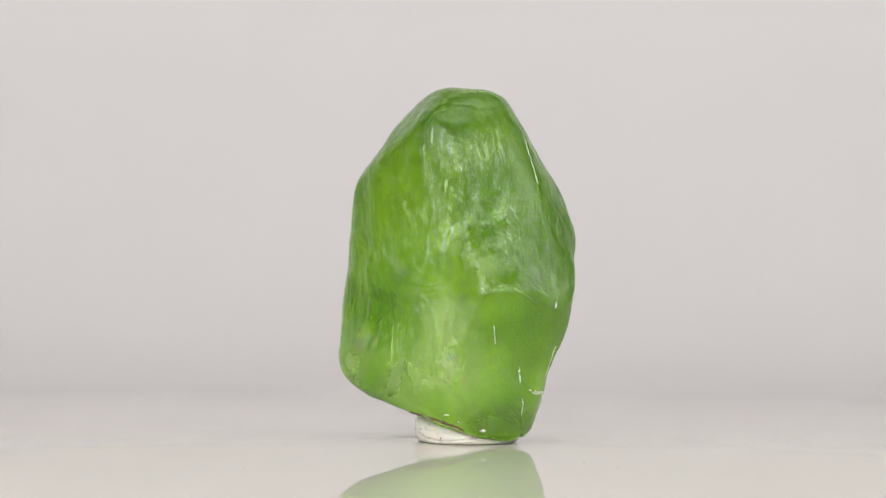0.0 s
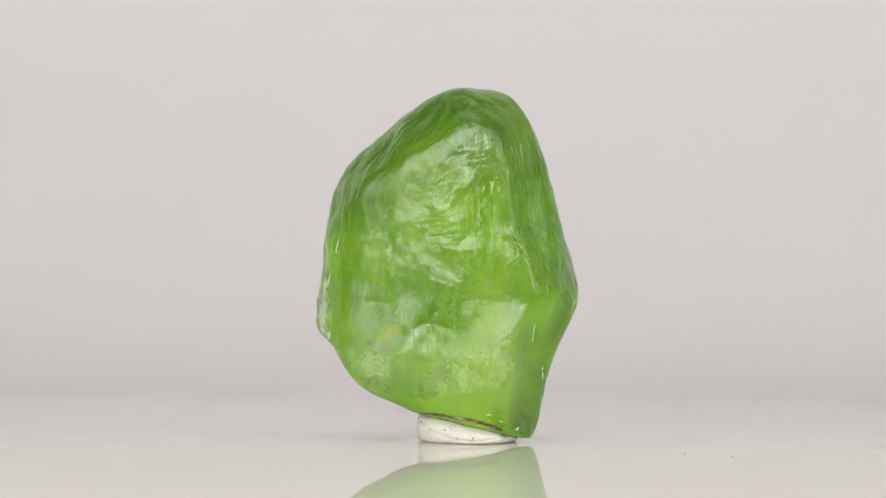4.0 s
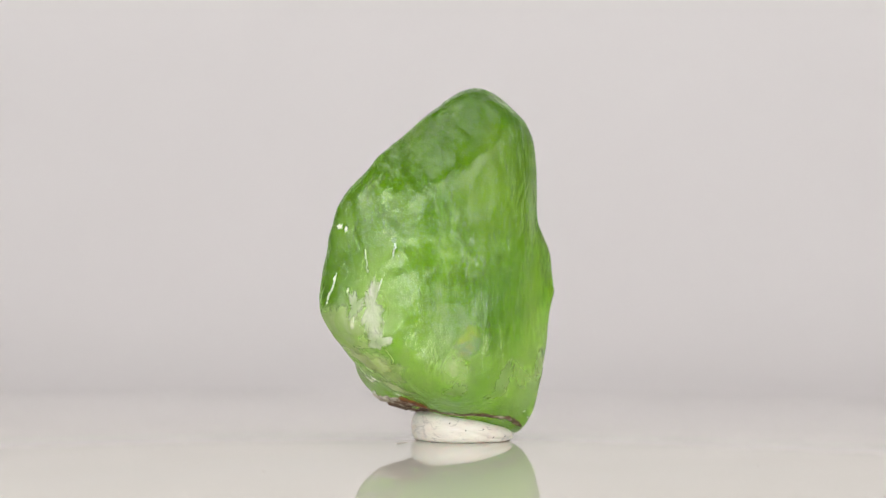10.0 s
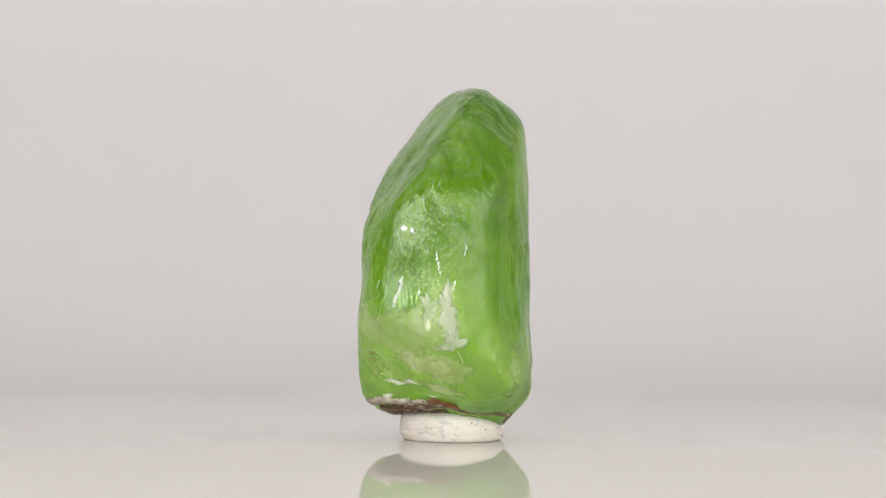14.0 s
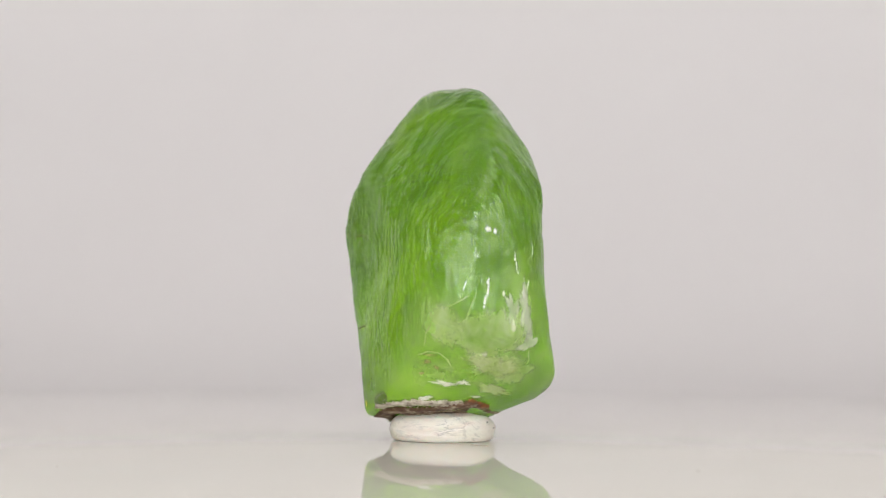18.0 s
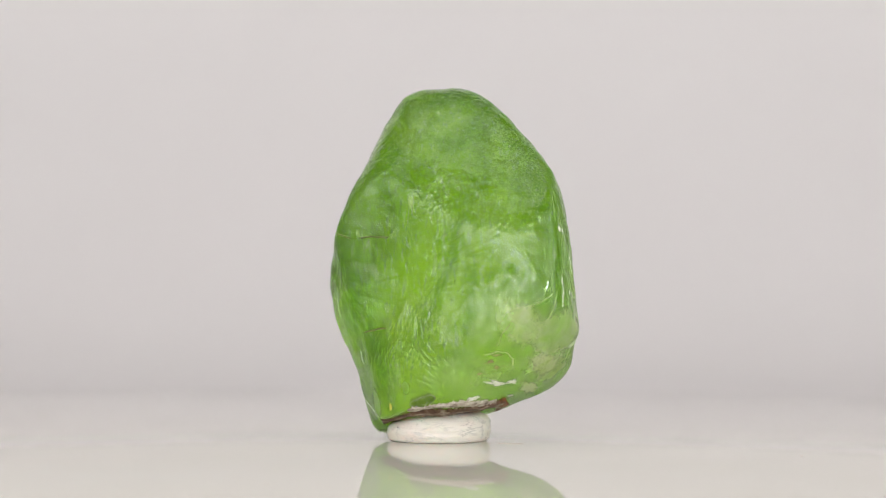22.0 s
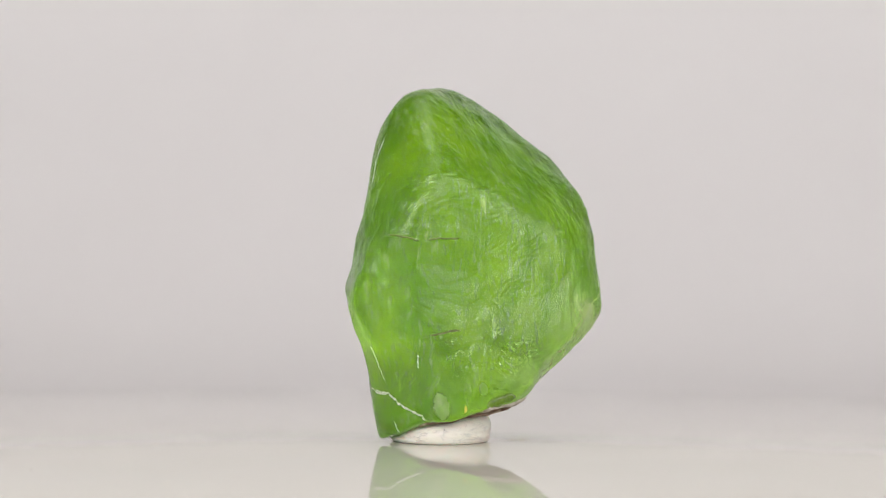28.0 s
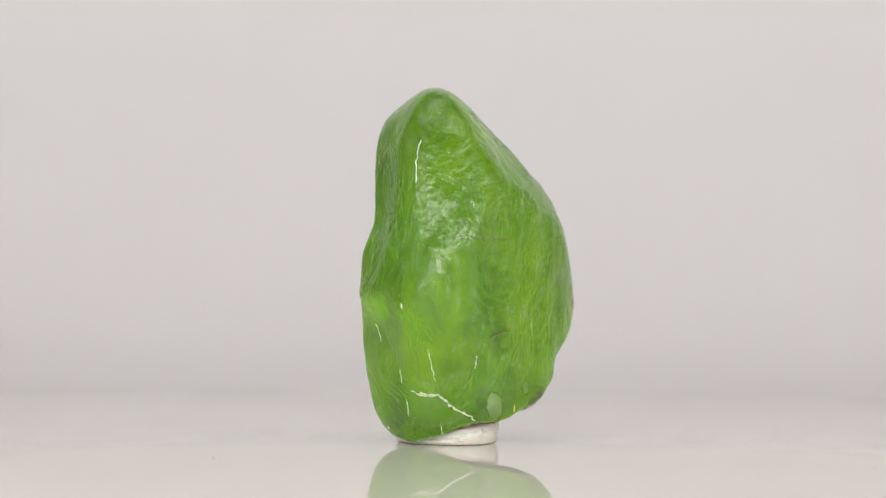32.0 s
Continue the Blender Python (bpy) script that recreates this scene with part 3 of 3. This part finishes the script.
for line, wide, seed in (([(-2.26, 0.19), (-2.25, 0.12), (-2.23, 0.03)], 0.11, 1), ([(-2.46, 0.03), (-2.47, -0.07), (-2.49, -0.10), (-2.50, -0.16)], 0.26, 2),
                         ([(-2.06, 0.25), (-2.07, 0.16)], 0.10, 3), ([(-2.13, 0.0), (-2.17, -0.12), (-2.18, -0.23), (-2.13, -0.36)], 0.16, 4),
                         ([(1.08, -1.00), (1.35, -1.00), (1.46, -1.03), (1.64, -1.09), (1.91, -1.12)], 0.16, 5), ([(1.24, -0.65), (1.27, -0.78), (1.31, -0.92)], 0.07, 6),
                         ([(1.82, -0.74), (1.82, -0.84)], 0.09, 7), ([(1.00, 1.15), (1.00, 1.03), (1.03, 0.89)], 0.08, 8), ([(0.30, -0.54), (0.32, -0.65), (0.35, -0.74)], 0.07, 9),
                         ([(0.94, -1.00), (1.31, -1.01)], 0.12, 11), ([(0.75, -0.9), (0.78, -0.98)], 0.08, 12),
                         ([(0.86, -1.05), (0.88, -1.12)], 0.08, 13), ([(1.38, -1.14), (1.41, -1.2)], 0.08, 14), ([(-2.60, 0.0), (-2.62, -0.06)], 0.06, 15)):
    ribbon("white_vein", SCAR, stone, line, 0.8 * wide, 0.01, "thin white vein", seed, 0.09, True)
for az, el, wide, high, tilt, ragged, seed in ((-2.46, -0.33, 5.4, 3.4, -6, 0.35, 151), (-2.22, -0.60, 3.6, 2.6, -18, 0.4, 152), (-2.72, -0.30, 2.0, 3.0, 10, 0.4, 153)):
    patch("pale_skin", SKIN, stone, az, el, wide, high, tilt, ragged, 0.018, "thin pale translucent skin", seed)
patch("cream_skin", CREAM, stone, -2.34, -0.58, 3.6, 1.7, -14, 0.35, 0.022, "pale cream translucent skin", 51)
patch("cream_skin", CREAM, stone, -2.26, -0.80, 2.6, 1.0, -20, 0.5, 0.022, "pale cream translucent skin", 52)
patch("frosted_break", WHITE_FROST, stone, -2.18, -0.20, 1.0, 3.6, 3, 0.7, 0.024, FROST_LABEL, 54)
patch("frosted_break", WHITE_FROST, stone, -2.14, -0.39, 1.4, 1.3, 0, 0.6, 0.024, FROST_LABEL, 55)
patch("frosted_break", WHITE_FROST, stone, -2.29, -0.17, 0.9, 1.6, 20, 0.8, 0.024, FROST_LABEL, 56)
patch("frosted_break", FROST, stone, -1.05, -0.86, 1.6, 1.0, 15, 0.5, 0.022, FROST_LABEL, 57)
patch("frosted_break", FROST, stone, -1.62, -0.76, 1.3, 0.9, -20, 0.5, 0.022, FROST_LABEL, 58)
patch("frosted_break", FROST, stone, -1.18, -0.92, 1.5, 0.7, 0, 0.6, 0.022, FROST_LABEL, 59)
for az, el, wide, high, tilt, seed in ((-2.71, -0.777, 1.6, 0.30, -6, 41), (-2.54, -0.76, 0.7, 0.45, -35, 42), (-2.93, -0.90, 0.9, 0.24, 10, 43), (-2.36, -0.91, 0.6, 0.25, -10, 45)):
    patch("white_crust", SCAR, stone, az, el, wide, high, tilt, 0.9, 0.012, "cream-white flaking crust", seed)
for az, el, wide, high, tilt, seed in ((-2.87, -0.60, 0.50, 0.35, 20, 61), (-2.79, -0.64, 0.35, 0.30, -30, 62), (-2.84, -0.53, 0.6, 0.13, 0, 63), (-2.93, -0.70, 0.28, 0.20, 0, 64)):
    patch("brown_stain", STAIN, stone, az, el, wide, high, tilt, 0.9, 0.004, "brownish stained fleck", seed)
for line, wide, seed in (([(-2.939, -0.54), (-2.85, -0.50), (-2.764, -0.503), (-2.70, -0.55), (-2.675, -0.60)], 0.09, 71), ([(-2.58, -0.45), (-2.45, -0.46), (-2.33, -0.435), (-2.21, -0.432)], 0.07, 72),
                         ([(-2.87, -0.45), (-2.86, -0.36), (-2.80, -0.25), (-2.72, -0.17), (-2.58, -0.08)], 0.07, 73), ([(-2.62, -0.42), (-2.62, -0.30), (-2.58, -0.16), (-2.54, -0.06)], 0.05, 74),
                         ([(-2.12, -0.44), (-2.08, -0.52), (-2.10, -0.62), (-2.20, -0.70)], 0.06, 75)):
    ribbon("cream_vein", CREAM, stone, line, wide, 0.012, "thin cream rim of a broken skin", seed, 0.06)
for line, wide, seed in (([(1.56, 0.40), (1.70, 0.38), (1.86, 0.375)], 0.07, 21), ([(1.95, 0.40), (2.05, 0.44), (2.33, 0.46)], 0.06, 22), ([(1.97, -0.57), (2.18, -0.555), (2.32, -0.55)], 0.10, 23),
                         ([(-0.10, 0.53), (-0.02, 0.33), (0.15, 0.08), (0.18, -0.02)], 0.03, 24), ([(0.18, -0.02), (0.45, -0.08), (0.65, -0.18), (0.85, -0.29)], 0.03, 25)):
    ribbon("dark_crack", CRACK, stone, line, wide, 0.008, "fine dark crack", seed, 0.05)
ribbon("brown_crust", CRUST, stone, [(1.75, -1.22), (2.30, -1.15), (2.70, -1.09), (-3.10, -1.08), (-2.66, -1.06), (-2.30, -0.99)], 0.95, 0.12, "dark brown rock crust along the foot", 31)
ribbon("pale_crust", CRUST_PALE, stone, [(2.62, -1.00), (2.98, -0.96), (-3.04, -0.94), (-2.86, -0.97), (-2.62, -1.00), (-2.48, -1.00)], 0.80, 0.08, "cream-grey rock crust along the foot", 32)
ribbon("rust_crust", RUST, stone, [(-2.44, -0.96), (-2.29, -1.01), (-2.08, -1.05)], 0.55, 0.10, "rust-brown rock crust", 33)
ribbon("brown_crust", CRUST, stone, [(-2.35, -1.05), (-2.05, -1.10), (-1.4, -1.16), (-0.7, -1.19), (-0.1, -1.22)], 0.34, 0.04, "dark brown rock crust along the foot", 34)
patch("brown_crust", CRUST, stone, -2.9, -1.30, 4.2, 2.6, 0, 0.3, 0.03, label="dark brown rock crust under the foot", seed=35)
ribbon("olive_chip", OLIVE, stone, [(2.66, -0.97), (2.80, -0.92), (2.95, -0.86)], 0.55, 0.01, "dark olive chip at the foot", 36, 0.05)
patch("yellow_fleck", YELLOW, stone, 2.40, -0.99, 0.16, 0.22, 0, 0.6, 0.01, "tiny yellow crystal fleck", 81)
patch("brown_spot", RUST, stone, -2.16, -0.62, 0.14, 0.3, -20, 0.4, label="small rust spot", seed=38)

# ---- the putty ----
PUTTY_AT = (0.785, -0.405)
PUTTY_R = 2.95


def foot_height(x, y):
    """Height of the stone's sloping foot over the plate, in mm."""
    return FOOT[0] + FOOT[1] * x + FOOT[2] * y


def putty_mesh():
    n, rings = 128, 26
    verts = []
    for k in range(rings + 1):
        a = math.pi * (k / rings - 0.5)
        for i in range(n):
            t = 2 * math.pi * i / n
            c, s = math.cos(t), math.sin(t)
            wob = 1 + 0.025 * math.sin(2 * t + 0.6) + 0.02 * math.sin(3 * t)
            full = 0.68 + 0.32 * max(math.cos(a), 0) ** 0.75 if a > 0 else 0.87 + 0.13 * max(math.cos(a), 0) ** 0.8
            r = PUTTY_R * wob * full if abs(k - rings / 2) < rings / 2 - 0.5 else 0.02
            x, y = PUTTY_AT[0] + r * c, PUTTY_AT[1] + r * s
            top = max(0.35, min(1.75, foot_height(x, y) + 0.12))
            z = top * (0.5 + 0.5 * math.sin(a))
            g = 0.05 * fractal((x, y, z * 2), 1.1, 3)
            fold = math.exp(-((z - 0.45 * top - 0.25 * math.sin(t * 2.5 + 1)) / 0.07) ** 2)
            r2 = r + (g - 0.07 * fold) * min(1, r)
            verts.append(((PUTTY_AT[0] + r2 * c) * MM, (PUTTY_AT[1] + r2 * s) * MM, max(z, 0.0) * MM))
    faces = [(k * n + i, k * n + (i + 1) % n, (k + 1) * n + (i + 1) % n, (k + 1) * n + i) for k in range(rings) for i in range(n)]
    faces.append(tuple(range(n))[::-1])
    faces.append(tuple(range(rings * n, rings * n + n)))
    return mesh_of("putty", verts, faces, PUTTY)


putty = tagged(new("putty", putty_mesh()), "flattened white adhesive putty disc with folds, grit specks", "putty")

# grit pressed into the putty's rim: azimuth in degrees, height in mm, size in mm
for k, (az, z, size) in enumerate(((-62, 0.95, 0.12), (-48, 0.45, 0.10), (-82, 0.75, 0.09), (-100, 1.0, 0.12), (-118, 0.35, 0.07), (-150, 0.25, 0.08), (170, 0.2, 0.07), (120, 0.9, 0.07), (95, 0.15, 0.09), (60, 0.5, 0.06), (-30, 0.6, 0.13), (-15, 0.3, 0.07), (75, 1.0, 0.08), (150, 1.1, 0.06))):
    t = radians(az - 90)
    top = max(0.35, min(1.75, foot_height(PUTTY_AT[0] + PUTTY_R * math.cos(t), PUTTY_AT[1] + PUTTY_R * math.sin(t)) + 0.12))
    z = z * top / 1.5
    s = 2 * z / top - 1
    r = PUTTY_R * (1 + 0.025 * math.sin(2 * t + 0.6) + 0.02 * math.sin(3 * t)) * (0.68 + 0.32 * max(1 - s * s, 0) ** 0.375)
    speck("grit", (PUTTY_AT[0] + r * math.cos(t), PUTTY_AT[1] + r * math.sin(t), z), size, DIRT, putty, 5.7 * k, "dark grit speck", 0.8)


def motions():
    rows = [(t, pose(0, 0, 0, 0, 0, SPIN * t)) for t in range(33)]
    walk(stone, rows)
    low = [(t, pose(0, 0, 0.00009, 0, 0, SPIN * t)) for t in range(33)]
    walk(putty, low)
    walk(turntable, low)


motions()
